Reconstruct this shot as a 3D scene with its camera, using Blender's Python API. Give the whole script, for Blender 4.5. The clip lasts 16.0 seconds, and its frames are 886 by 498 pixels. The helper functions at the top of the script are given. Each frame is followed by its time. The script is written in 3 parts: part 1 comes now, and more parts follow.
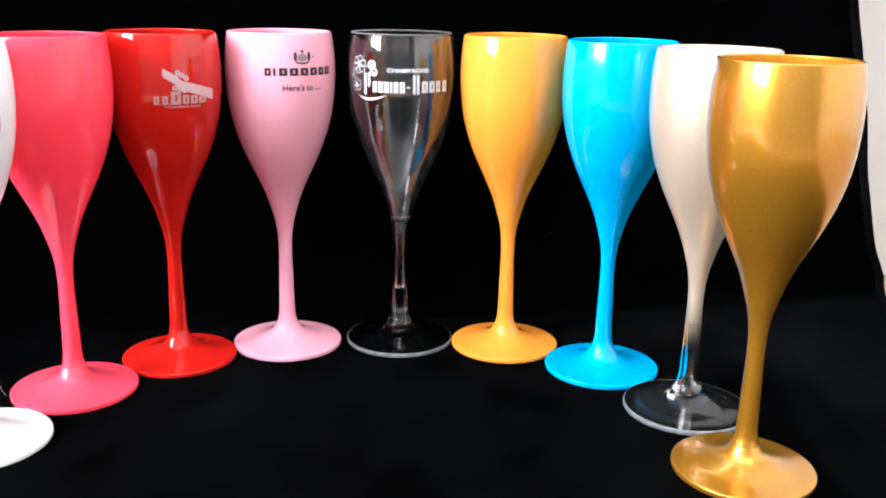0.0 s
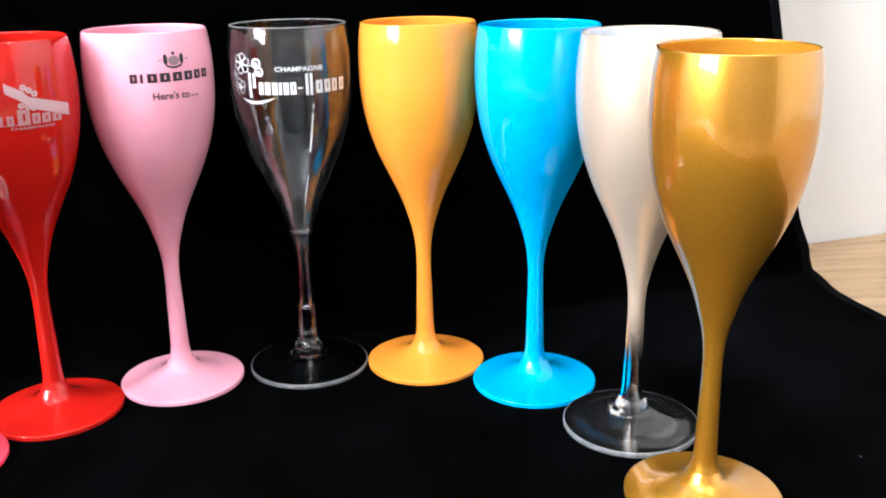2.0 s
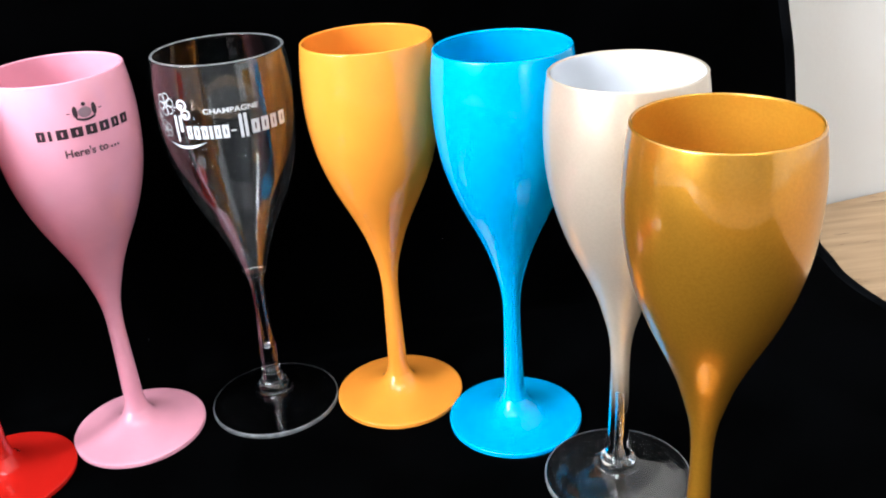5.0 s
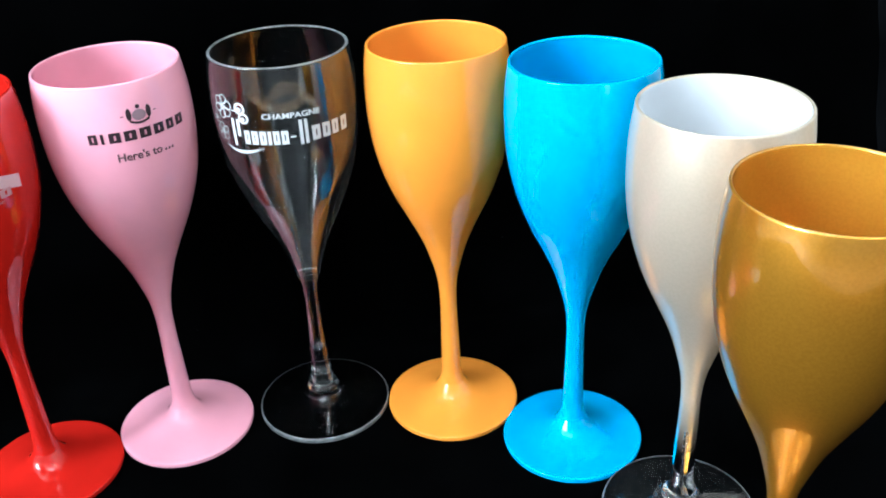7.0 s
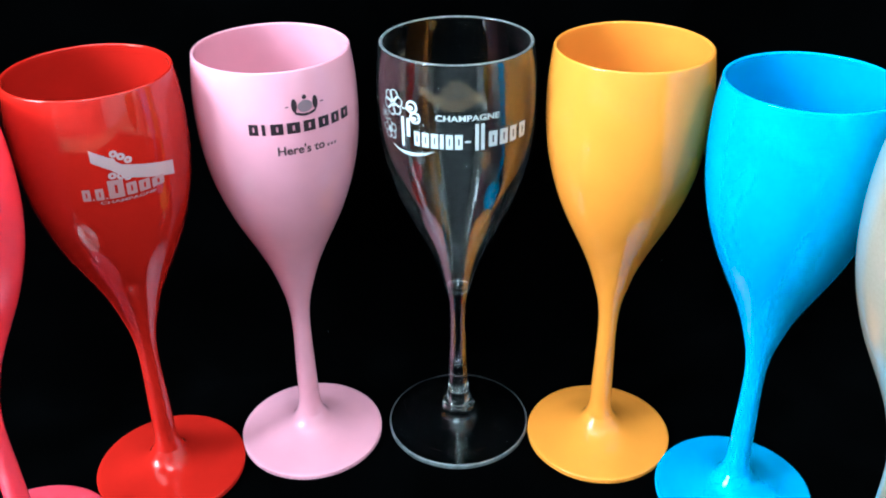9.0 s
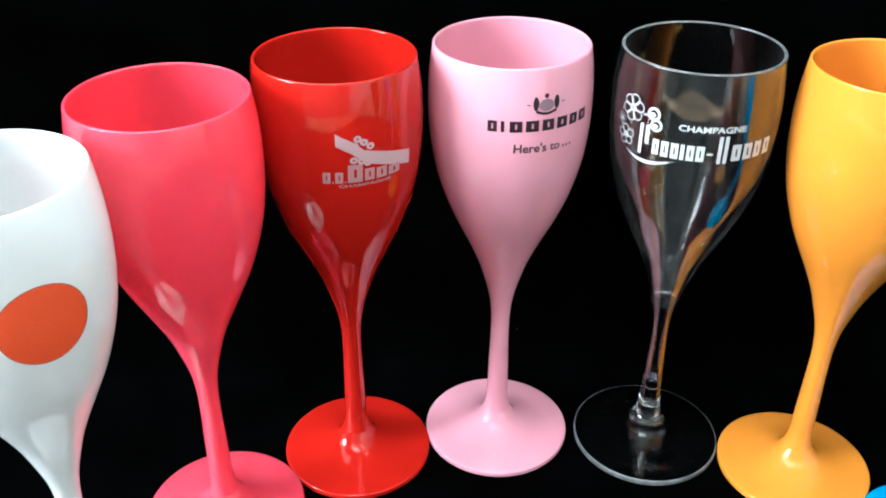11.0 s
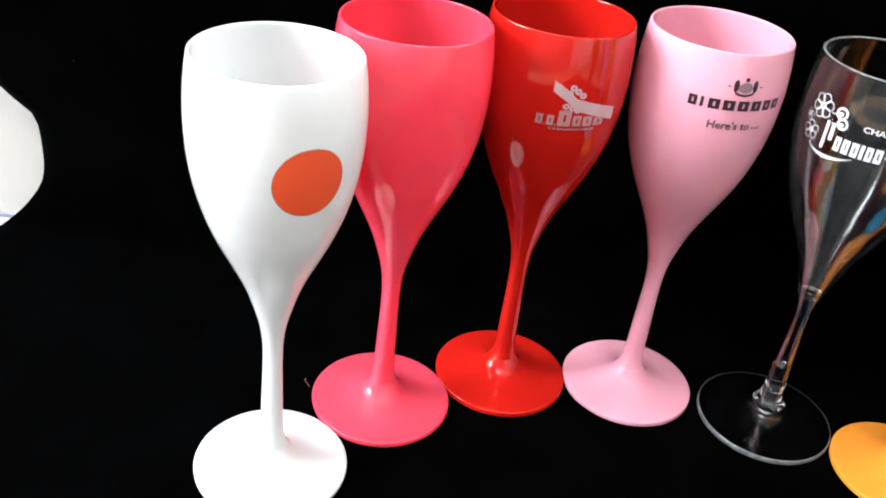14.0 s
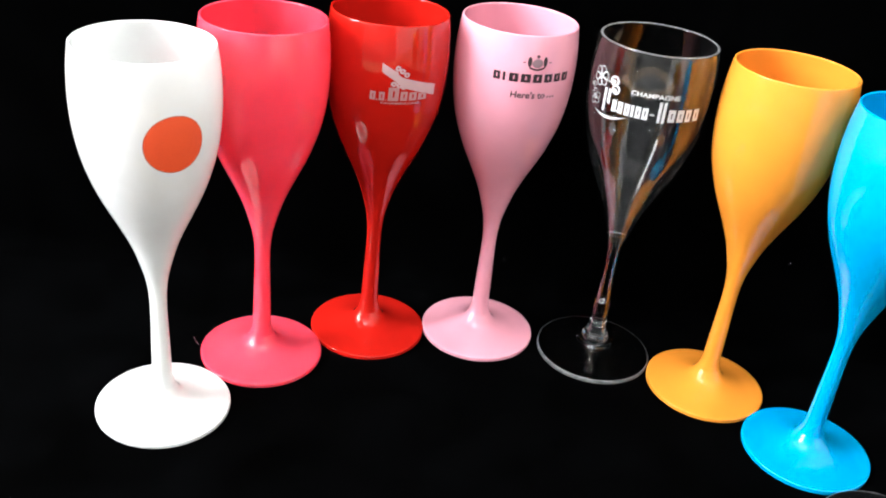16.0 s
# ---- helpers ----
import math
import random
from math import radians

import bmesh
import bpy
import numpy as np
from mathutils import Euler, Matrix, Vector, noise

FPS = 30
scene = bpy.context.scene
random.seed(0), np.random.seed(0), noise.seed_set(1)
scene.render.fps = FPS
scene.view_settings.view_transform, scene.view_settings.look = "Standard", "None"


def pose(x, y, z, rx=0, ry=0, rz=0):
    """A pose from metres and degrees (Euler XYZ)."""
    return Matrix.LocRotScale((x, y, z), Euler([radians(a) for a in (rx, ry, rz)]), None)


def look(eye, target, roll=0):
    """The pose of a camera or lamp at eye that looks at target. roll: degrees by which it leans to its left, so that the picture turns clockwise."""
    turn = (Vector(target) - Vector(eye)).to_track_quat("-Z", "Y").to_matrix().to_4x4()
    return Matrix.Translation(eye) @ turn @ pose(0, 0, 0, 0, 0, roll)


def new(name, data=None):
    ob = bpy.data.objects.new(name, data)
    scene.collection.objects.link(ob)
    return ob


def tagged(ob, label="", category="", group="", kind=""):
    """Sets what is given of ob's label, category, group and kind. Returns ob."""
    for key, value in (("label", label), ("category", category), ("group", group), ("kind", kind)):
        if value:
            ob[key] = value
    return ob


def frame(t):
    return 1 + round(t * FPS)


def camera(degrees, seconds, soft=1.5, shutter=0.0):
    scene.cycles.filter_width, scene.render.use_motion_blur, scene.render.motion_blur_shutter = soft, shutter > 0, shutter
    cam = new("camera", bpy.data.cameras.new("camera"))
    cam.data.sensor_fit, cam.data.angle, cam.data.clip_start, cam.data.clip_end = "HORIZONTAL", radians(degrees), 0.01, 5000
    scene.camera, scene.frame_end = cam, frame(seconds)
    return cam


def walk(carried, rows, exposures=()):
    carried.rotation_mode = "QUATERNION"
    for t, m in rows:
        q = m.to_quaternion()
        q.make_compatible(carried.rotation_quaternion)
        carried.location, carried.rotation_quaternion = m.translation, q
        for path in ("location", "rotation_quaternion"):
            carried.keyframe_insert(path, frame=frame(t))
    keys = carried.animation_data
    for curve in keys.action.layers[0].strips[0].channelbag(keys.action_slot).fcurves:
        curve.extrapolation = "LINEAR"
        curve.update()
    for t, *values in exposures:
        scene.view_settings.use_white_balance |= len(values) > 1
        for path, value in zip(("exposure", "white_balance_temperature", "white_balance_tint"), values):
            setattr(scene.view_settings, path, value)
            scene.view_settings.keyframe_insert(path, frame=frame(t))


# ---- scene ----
cam = camera(50.75, 16.0, soft=1.9)
ROWS = [
    (0.0, 0.0, 0.0, 0.2285, 74.2, -1.07, 0.3),
    (0.5, 0.0008, 0.0167, 0.2354, 73.44, -0.41, -1.65),
    (1.0, 0.0014, 0.0375, 0.2278, 72.96, 0.02, -3.84),
    (1.5, -0.0011, 0.0557, 0.2253, 72.48, 0.56, -5.6),
    (2.0, -0.0052, 0.0662, 0.2398, 71.82, 0.94, -6.79),
    (2.5, -0.0027, 0.081, 0.2577, 70.86, 1.81, -7.92),
    (3.0, -0.0009, 0.0896, 0.2655, 70.07, 2.12, -8.56),
    (3.5, 0.0055, 0.0992, 0.2756, 68.86, 2.66, -8.83),
    (6.0, 0.038, 0.1636, 0.3114, 61.35, 3.47, -5.76),
    (6.5, 0.0328, 0.1713, 0.3177, 60.54, 3.03, -5.09),
    (7.0, 0.0251, 0.1793, 0.325, 59.99, 2.5, -3.61),
    (7.5, 0.015, 0.1863, 0.3252, 59.88, 2.35, -1.82),
    (8.0, 0.0096, 0.1984, 0.3248, 59.55, 2.22, -0.1),
    (8.5, 0.0008, 0.2118, 0.3216, 59.26, 1.47, 1.4),
    (9.0, -0.0108, 0.2226, 0.3198, 59.06, 0.72, 3.31),
    (9.5, -0.025, 0.2273, 0.3214, 58.66, 0.37, 5.48),
    (12.0, -0.0666, 0.2174, 0.322, 57.9, -1.87, 17.79),
    (12.5, -0.0717, 0.2074, 0.3203, 57.49, -3.35, 20.9),
    (13.0, -0.0707, 0.1921, 0.3214, 57.49, -4.39, 22.72),
    (13.5, -0.0701, 0.1722, 0.3231, 57.81, -5.24, 23.46),
    (14.0, -0.0684, 0.1613, 0.3207, 57.8, -6.22, 23.43),
    (14.5, -0.0606, 0.1395, 0.3221, 58.09, -6.91, 23.26),
    (15.0, -0.0452, 0.1229, 0.3271, 58.73, -6.94, 22.32),
    (15.5, -0.0222, 0.1087, 0.3279, 59.71, -6.67, 20.46),
    (16.0, -0.0019, 0.0905, 0.3317, 60.59, -5.83, 17.93),
]
walk(cam, [(t, pose(x, y, z, rx, ry, rz)) for t, x, y, z, rx, ry, rz in ROWS],
     [(0.0, 0.22, 6050, 12), (2.5, 0.11, 5980, 11), (3.5, 0.0, 5950, 10), (6.0, -0.12, 5700, 6), (9.0, -0.12, 4850, -12), (12.0, -0.08, 5950, 5), (12.7, -0.18, 6000, 8), (16.0, 0.02, 6300, 9)])

# ---- world and lights ----
world = bpy.data.worlds.new("world")
scene.world = world
world.use_nodes = True
wn = world.node_tree.nodes
sky = wn.new("ShaderNodeTexSky")
sky.sky_type, sky.sun_disc = "NISHITA", False
sky.sun_elevation, sky.sun_rotation = radians(40), radians(250)
wn["Background"].inputs[1].default_value = 0.1
world.node_tree.links.new(sky.outputs[0], wn["Background"].inputs[0])


def area_lamp(name, m, sx, sy, watts, colour, shape="RECTANGLE"):
    lamp = bpy.data.lights.new(name, "AREA")
    lamp.shape, lamp.size, lamp.energy, lamp.color = shape, sx, watts, colour
    if shape in ("RECTANGLE", "ELLIPSE"):
        lamp.size_y = sy
    ob = new(name, lamp)
    ob.matrix_world = m
    return ob


WX, WY0, WY1, WZ0, WZ1 = -1.7, -1.25, -0.1, 0.4, 1.55     # window opening in the left wall
area_lamp("window_daylight", look((WX - 0.02, (WY0 + WY1) / 2, (WZ0 + WZ1) / 2), (0, (WY0 + WY1) / 2, (WZ0 + WZ1) / 2 - 0.3)), WY1 - WY0, WZ1 - WZ0, 162, (0.98, 0.99, 1.0))
CEIL = 1.7
PANEL = (-0.25, -0.05, 0.6, 0.6)                           # added unseen overhead fill panel: centre and size
area_lamp("panel_fill", pose(PANEL[0], PANEL[1], CEIL - 0.02), PANEL[2], PANEL[3], 8, (0.95, 0.97, 1.0))
FILL_SPOTS = {(-0.75, 0.15): 2.5, (0.55, 0.1): 5, (0.1, -0.9): 2.5, (0.7, -0.6): 13}        # added unseen fill spots, places and watts; the strongest lifts the right sides
for (dx, dy), watts in FILL_SPOTS.items():
    area_lamp("spot_fill", pose(dx, dy, CEIL - 0.012), 0.06, 0.06, watts, (1.0, 0.96, 0.9), "DISK")


# ---- materials ----
def material(name):
    m = bpy.data.materials.new(name)
    m.use_nodes = True
    return m, m.node_tree.nodes, m.node_tree.links, m.node_tree.nodes["Principled BSDF"]


def noise_tex(n, l, scale, detail=4.0, stretch=None):
    co = n.new("ShaderNodeTexCoord")
    tex = n.new("ShaderNodeTexNoise")
    tex.inputs["Scale"].default_value, tex.inputs["Detail"].default_value = scale, detail
    if stretch:
        mp = n.new("ShaderNodeMapping")
        mp.inputs["Scale"].default_value = stretch
        l.new(co.outputs["Object"], mp.inputs[0])
        l.new(mp.outputs[0], tex.inputs["Vector"])
    else:
        l.new(co.outputs["Object"], tex.inputs["Vector"])
    return tex


def ramp(n, l, source, stops):
    r = n.new("ShaderNodeValToRGB")
    while len(r.color_ramp.elements) < len(stops):
        r.color_ramp.elements.new(0.5)
    for e, (p, c) in zip(r.color_ramp.elements, stops):
        e.position, e.color = p, (*c, 1) if len(c) == 3 else c
    l.new(source, r.inputs[0])
    return r


def bump(n, l, source, bsdf, strength, distance):
    b = n.new("ShaderNodeBump")
    b.inputs["Strength"].default_value, b.inputs["Distance"].default_value = strength, distance
    l.new(source, b.inputs["Height"])
    l.new(b.outputs[0], bsdf.inputs["Normal"])


def plastic(name, colour, rough=0.08, coat=0.12, sub=0.0):
    """Glossy moulded plastic with a faint unevenness in tone and surface."""
    m, n, l, b = material(name)
    t = noise_tex(n, l, 55, 3)
    dark = tuple(c * 0.93 for c in colour)
    l.new(ramp(n, l, t.outputs[0], [(0.3, dark), (0.7, colour)]).outputs[0], b.inputs["Base Color"])
    rr = n.new("ShaderNodeMapRange")
    rr.inputs[3].default_value, rr.inputs[4].default_value = rough * 0.8, rough * 1.3
    l.new(t.outputs[0], rr.inputs[0])
    l.new(rr.outputs[0], b.inputs["Roughness"])
    b.inputs["IOR"].default_value = 1.49
    b.inputs["Coat Weight"].default_value, b.inputs["Coat Roughness"].default_value = coat, 0.03
    if sub:
        b.inputs["Subsurface Weight"].default_value = sub
        b.inputs["Subsurface Radius"].default_value = tuple(0.002 + 0.005 * c for c in colour)
        b.inputs["Subsurface Scale"].default_value = 1.0
    slow = noise_tex(n, l, 18, 2)
    bump(n, l, slow.outputs[0], b, 0.003, 0.002)
    return m


WHITE = plastic("white_plastic", (0.77, 0.78, 0.77), 0.08, 0.05, sub=0.4)
HOTPINK = plastic("hot_pink_plastic", (1.0, 0.07, 0.118), sub=0.85)
RED = plastic("red_plastic", (0.54, 0.012, 0.007), 0.06)
PINK = plastic("light_pink_plastic", (0.84, 0.365, 0.46), 0.08, 0.05)
ORANGE = plastic("orange_plastic", (0.86, 0.295, 0.033), 0.1, 0.05)
BLUE = plastic("sky_blue_plastic", (0.0, 0.33, 0.66), 0.14, 0.0)


def clear_plastic(name, passing, edge_sheen=0.0):
    m, n, l, b = material(name)
    b.inputs["Base Color"].default_value = (0.97, 0.98, 0.985, 1)
    b.inputs["Transmission Weight"].default_value = passing
    b.inputs["Sheen Weight"].default_value, b.inputs["Sheen Roughness"].default_value = edge_sheen, 0.35
    b.inputs["IOR"].default_value = 1.58
    t = noise_tex(n, l, 40, 3)
    rr = n.new("ShaderNodeMapRange")
    rr.inputs[3].default_value, rr.inputs[4].default_value = 0.0, 0.02
    l.new(t.outputs[0], rr.inputs[0])
    l.new(rr.outputs[0], b.inputs["Roughness"])
    bump(n, l, noise_tex(n, l, 25, 2).outputs[0], b, 0.12, 0.002)
    return m


CLEAR = clear_plastic("clear_acrylic", 0.9992)
# a trace of diffuse white imitates the window's reflection veiling the foot
VEILED = clear_plastic("veiled_clear_acrylic", 0.9935)
# sheen put in to imitate the light outline at the bowl's silhouette
SHEENED = clear_plastic("sheened_clear_acrylic", 0.9995, 0.05)
# satin edge, made pale and part opaque to imitate the rims' bright line
EDGE, _n, _l, _b = material("satin_bright_edge")
_b.inputs["Transmission Weight"].default_value, _b.inputs["IOR"].default_value, _b.inputs["Roughness"].default_value = 0.8, 1.49, 0.35
_l.new(ramp(_n, _l, noise_tex(_n, _l, 200, 3).outputs[0], [(0.35, (0.45, 0.47, 0.48)), (0.65, (0.95, 0.97, 0.98))]).outputs[0], _b.inputs["Base Color"])


def metallic_paint(name, colour, dark, metal, rough):
    m, n, l, b = material(name)
    t = noise_tex(n, l, 900, 2)
    l.new(ramp(n, l, t.outputs[0], [(0.35, dark), (0.65, colour)]).outputs[0], b.inputs["Base Color"])
    b.inputs["Metallic"].default_value, b.inputs["Roughness"].default_value = metal, rough
    b.inputs["Coat Weight"].default_value, b.inputs["Coat Roughness"].default_value, b.inputs["Coat IOR"].default_value = 1.0, 0.03, 1.52
    bump(n, l, t.outputs[0], b, 0.012, 0.0002)
    return m


GOLD_INSIDE = metallic_paint("gold_inside", (0.74, 0.37, 0.035), (0.7, 0.34, 0.03), 0.55, 0.28)
PEARL_INSIDE = plastic("pale_inside_plastic", (0.68, 0.69, 0.71), sub=0.2)
GOLD = metallic_paint("gold_paint", (0.6, 0.275, 0.022), (0.55, 0.247, 0.018), 0.76, 0.29)
PEARL = metallic_paint("pearl_paint", (0.57, 0.475, 0.365), (0.54, 0.45, 0.34), 0.45, 0.4)


def fading_pearl():
    """Pearl paint that thins out down the stem to the bare clear plastic."""
    m = PEARL.copy()
    m.name = "pearl_fading_to_clear"
    n, l = m.node_tree.nodes, m.node_tree.links
    b, out = n["Principled BSDF"], n["Material Output"]
    g = n.new("ShaderNodeBsdfPrincipled")
    g.inputs["Transmission Weight"].default_value, g.inputs["IOR"].default_value, g.inputs["Roughness"].default_value = 1.0, 1.49, 0.01
    co, sep, mr, mix = n.new("ShaderNodeTexCoord"), n.new("ShaderNodeSeparateXYZ"), n.new("ShaderNodeMapRange"), n.new("ShaderNodeMixShader")
    mr.interpolation_type = "SMOOTHSTEP"
    mr.inputs[1].default_value, mr.inputs[2].default_value = 0.036, 0.074
    l.new(co.outputs["Object"], sep.inputs[0])
    l.new(sep.outputs[2], mr.inputs[0])
    l.new(mr.outputs[0], mix.inputs[0])
    l.new(g.outputs[0], mix.inputs[1])
    l.new(b.outputs[0], mix.inputs[2])
    l.new(mix.outputs[0], out.inputs[0])
    return m


PEARL_FADE = fading_pearl()


def ink(name, colour, rough=0.4):
    m, n, l, b = material(name)
    t = noise_tex(n, l, 1500, 2)
    l.new(ramp(n, l, t.outputs[0], [(0.3, tuple(c * 0.95 for c in colour)), (0.6, colour)]).outputs[0], b.inputs["Base Color"])
    b.inputs["Roughness"].default_value = rough
    return m


INK_BLACK = ink("black_ink", (0.025, 0.012, 0.018))
INK_GREY = ink("grey_brown_ink", (0.11, 0.06, 0.07))
INK_WHITE = ink("white_ink", (0.64, 0.65, 0.66))
INK_PALE = ink("pale_pink_ink", (0.6, 0.38, 0.4))
INK_SHIELD = ink("grey_shield_ink", (0.26, 0.16, 0.19))
INK_RUST = ink("rust_outline_ink", (0.5, 0.07, 0.03))
INK_ROSE = ink("rose_ink", (0.52, 0.25, 0.26))
INK_ORANGE = ink("orange_ink", (0.85, 0.095, 0.028))


def velvet(name, level):
    m, n, l, b = material(name)
    t = noise_tex(n, l, 22, 6)
    l.new(ramp(n, l, t.outputs[0], [(0.35, (level * 0.2, level * 0.22, level * 0.25)), (0.75, (level * 2.0, level * 2.2, level * 2.6))]).outputs[0], b.inputs["Base Color"])
    b.inputs["Roughness"].default_value = 0.95
    b.inputs["Specular IOR Level"].default_value = 0.008
    nap = n.new("ShaderNodeMapRange")            # patches where the pile is brushed one way or the other
    nap.inputs[1].default_value, nap.inputs[2].default_value, nap.inputs[3].default_value, nap.inputs[4].default_value = 0.36, 0.68, 0.0015, 0.028
    l.new(noise_tex(n, l, 14, 5, (1.0, 0.55, 1.0)).outputs[0], nap.inputs[0])
    l.new(nap.outputs[0], b.inputs["Sheen Weight"])
    b.inputs["Sheen Roughness"].default_value, b.inputs["Sheen Tint"].default_value = 0.3, (0.75, 0.85, 1.0, 1)
    bump(n, l, noise_tex(n, l, 2500, 2).outputs[0], b, 0.4, 0.0005)
    return m


CLOTH = velvet("black_velvet", 0.0003)
HEM = velvet("black_hem_tape", 0.0025)


def wood_mat():
    m, n, l, b = material("pale_oak_laminate")
    grain = noise_tex(n, l, 9, 8, (1.2, 14, 4))
    streak = noise_tex(n, l, 42, 5, (1.0, 6, 2))
    base = ramp(n, l, grain.outputs[0], [(0.25, (0.24, 0.145, 0.07)), (0.5, (0.38, 0.245, 0.13)), (0.8, (0.5, 0.34, 0.195))])
    cracks = ramp(n, l, streak.outputs[0], [(0.31, (0.3, 0.25, 0.2)), (0.36, (1, 1, 1))])
    mul = n.new("ShaderNodeMix")
    mul.data_type, mul.blend_type = "RGBA", "MULTIPLY"
    mul.inputs[0].default_value = 0.8
    l.new(base.outputs[0], mul.inputs[6])
    l.new(cracks.outputs[0], mul.inputs[7])
    l.new(mul.outputs[2], b.inputs["Base Color"])
    b.inputs["Roughness"].default_value = 0.45
    bump(n, l, grain.outputs[0], b, 0.15, 0.002)
    return m


WOOD = wood_mat()


def paint_mat(name, colour, rough=0.6):
    m, n, l, b = material(name)
    t = noise_tex(n, l, 3, 5)
    l.new(ramp(n, l, t.outputs[0], [(0.3, tuple(c * 0.95 for c in colour)), (0.7, colour)]).outputs[0], b.inputs["Base Color"])
    b.inputs["Roughness"].default_value = rough
    bump(n, l, noise_tex(n, l, 300, 3).outputs[0], b, 0.1, 0.001)
    return m


WALL = paint_mat("white_wall_paint", (0.66, 0.64, 0.595))
CEILING = paint_mat("white_ceiling_paint", (0.8, 0.8, 0.79))
DIM_FRONT = paint_mat("dim_front_wall_paint", (0.2, 0.2, 0.205))
FLOOR = paint_mat("grey_carpet", (0.16, 0.15, 0.14), 0.95)
TRIM = paint_mat("white_trim_gloss", (0.8, 0.81, 0.83), 0.3)
SEAL = paint_mat("grey_sealant", (0.3, 0.31, 0.36), 0.5)
STEEL, _n, _l, _b = material("brushed_steel")
_b.inputs["Metallic"].default_value, _b.inputs["Roughness"].default_value, _b.inputs["Base Color"].default_value = 1.0, 0.35, (0.6, 0.6, 0.6, 1)
_l.new(ramp(_n, _l, noise_tex(_n, _l, 60, 3).outputs[0], [(0.3, (0.5, 0.5, 0.5)), (0.7, (0.65, 0.65, 0.64))]).outputs[0], _b.inputs["Base Color"])


# ---- builders ----
def finish(name, bm, mats, smooth=False):
    bmesh.ops.recalc_face_normals(bm, faces=bm.faces)
    for e in bm.edges:
        if len(e.link_faces) == 2 and e.calc_face_angle(0) > 0.8:
            e.smooth = False
    me = bpy.data.meshes.new(name)
    bm.to_mesh(me)
    bm.free()
    for mt in mats if isinstance(mats, (list, tuple)) else [mats]:
        me.materials.append(mt)
    for p in me.polygons:
        p.use_smooth = smooth
    return new(name, me)


def part(name, bm, mats, parent, label="", smooth=False):
    ob = finish(name, bm, mats, smooth)
    ob.parent = parent
    return tagged(ob, label)


def empty(name, x, y, z=0.0):
    ob = new(name)
    ob.location, ob.empty_display_size = (x, y, z), 0.02
    return ob


def box(bm, x0, x1, y0, y1, z0, z1):
    vs = [bm.verts.new((x, y, z)) for z in (z0, z1) for x, y in ((x0, y0), (x1, y0), (x1, y1), (x0, y1))]
    for f in ((3, 2, 1, 0), (4, 5, 6, 7), (0, 1, 5, 4), (1, 2, 6, 5), (2, 3, 7, 6), (3, 0, 4, 7)):
        bm.faces.new([vs[i] for i in f])


def prism(bm, outline, z0, z1):
    lo, hi = [bm.verts.new((x, y, z0)) for x, y in outline], [bm.verts.new((x, y, z1)) for x, y in outline]
    bm.faces.new(lo[::-1])
    bm.faces.new(hi)
    for i in range(len(lo)):
        j = (i + 1) % len(lo)
        bm.faces.new((lo[i], lo[j], hi[j], hi[i]))


def slab(bm, p, q, thick, z0, z1):
    """An upright slab from p to q whose back lies thick to the left of the way from p to q."""
    d = Vector((q[0] - p[0], q[1] - p[1])).normalized()
    n = Vector((-d.y, d.x)) * thick
    prism(bm, [p, q, (q[0] + n.x, q[1] + n.y), (p[0] + n.x, p[1] + n.y)], z0, z1)


def smooth_curve(points, steps):
    """A Catmull-Rom curve through a few control points."""
    ps = [Vector(p) for p in points]
    ps = [2 * ps[0] - ps[1]] + ps + [2 * ps[-1] - ps[-2]]
    out = []
    for a, b, c, d in zip(ps, ps[1:], ps[2:], ps[3:]):
        for k in range(steps):
            t = k / steps
            out.append(0.5 * (2 * b + (c - a) * t + (2 * a - 5 * b + 4 * c - d) * t * t + (3 * b - a - 3 * c + d) * t ** 3))
    return out + [ps[-2]]


def lathe(bm, profile, seg=96, mat=0):
    rings = []
    for r, z in profile:
        if r < 1e-5:
            rings.append([bm.verts.new((0, 0, z))])
        else:
            rings.append([bm.verts.new((r * math.cos(2 * math.pi * k / seg), r * math.sin(2 * math.pi * k / seg), z)) for k in range(seg)])
    for a, b in zip(rings, rings[1:]):
        for k in range(seg):
            j = (k + 1) % seg
            if len(a) == 1:
                f = bm.faces.new((a[0], b[j], b[k]))
            elif len(b) == 1:
                f = bm.faces.new((a[k], a[j], b[0]))
            else:
                f = bm.faces.new((a[k], a[j], b[j], b[k]))
            f.material_index = mat
    return rings


# ---- the champagne flute: shape ----
H = 0.2
SHAPE = [(0.0066, 0.0150), (0.0053, 0.0205), (0.0049, 0.030), (0.0046, 0.0432), (0.0042, 0.0600), (0.0044, 0.0715), (0.0056, 0.0811), (0.0080, 0.0904), (0.0109, 0.0996),
         (0.0147, 0.1087), (0.0190, 0.1178), (0.0231, 0.1267), (0.0265, 0.1356), (0.0292, 0.1445), (0.0311, 0.1532), (0.0323, 0.1619), (0.0329, 0.1705),
         (0.0330, 0.1791), (0.0326, 0.1876), (0.0319, 0.1943), (0.0311, 0.1995)]
OUTER = smooth_curve(SHAPE, 6)
SPLIT = 0.0811                       # where the solid stem meets the bowl


def radius_at(z):
    for a, b in zip(OUTER, OUTER[1:]):
        if a.y <= z <= b.y:
            return a.x + (b.x - a.x) * (z - a.y) / (b.y - a.y)
    return OUTER[-1].x


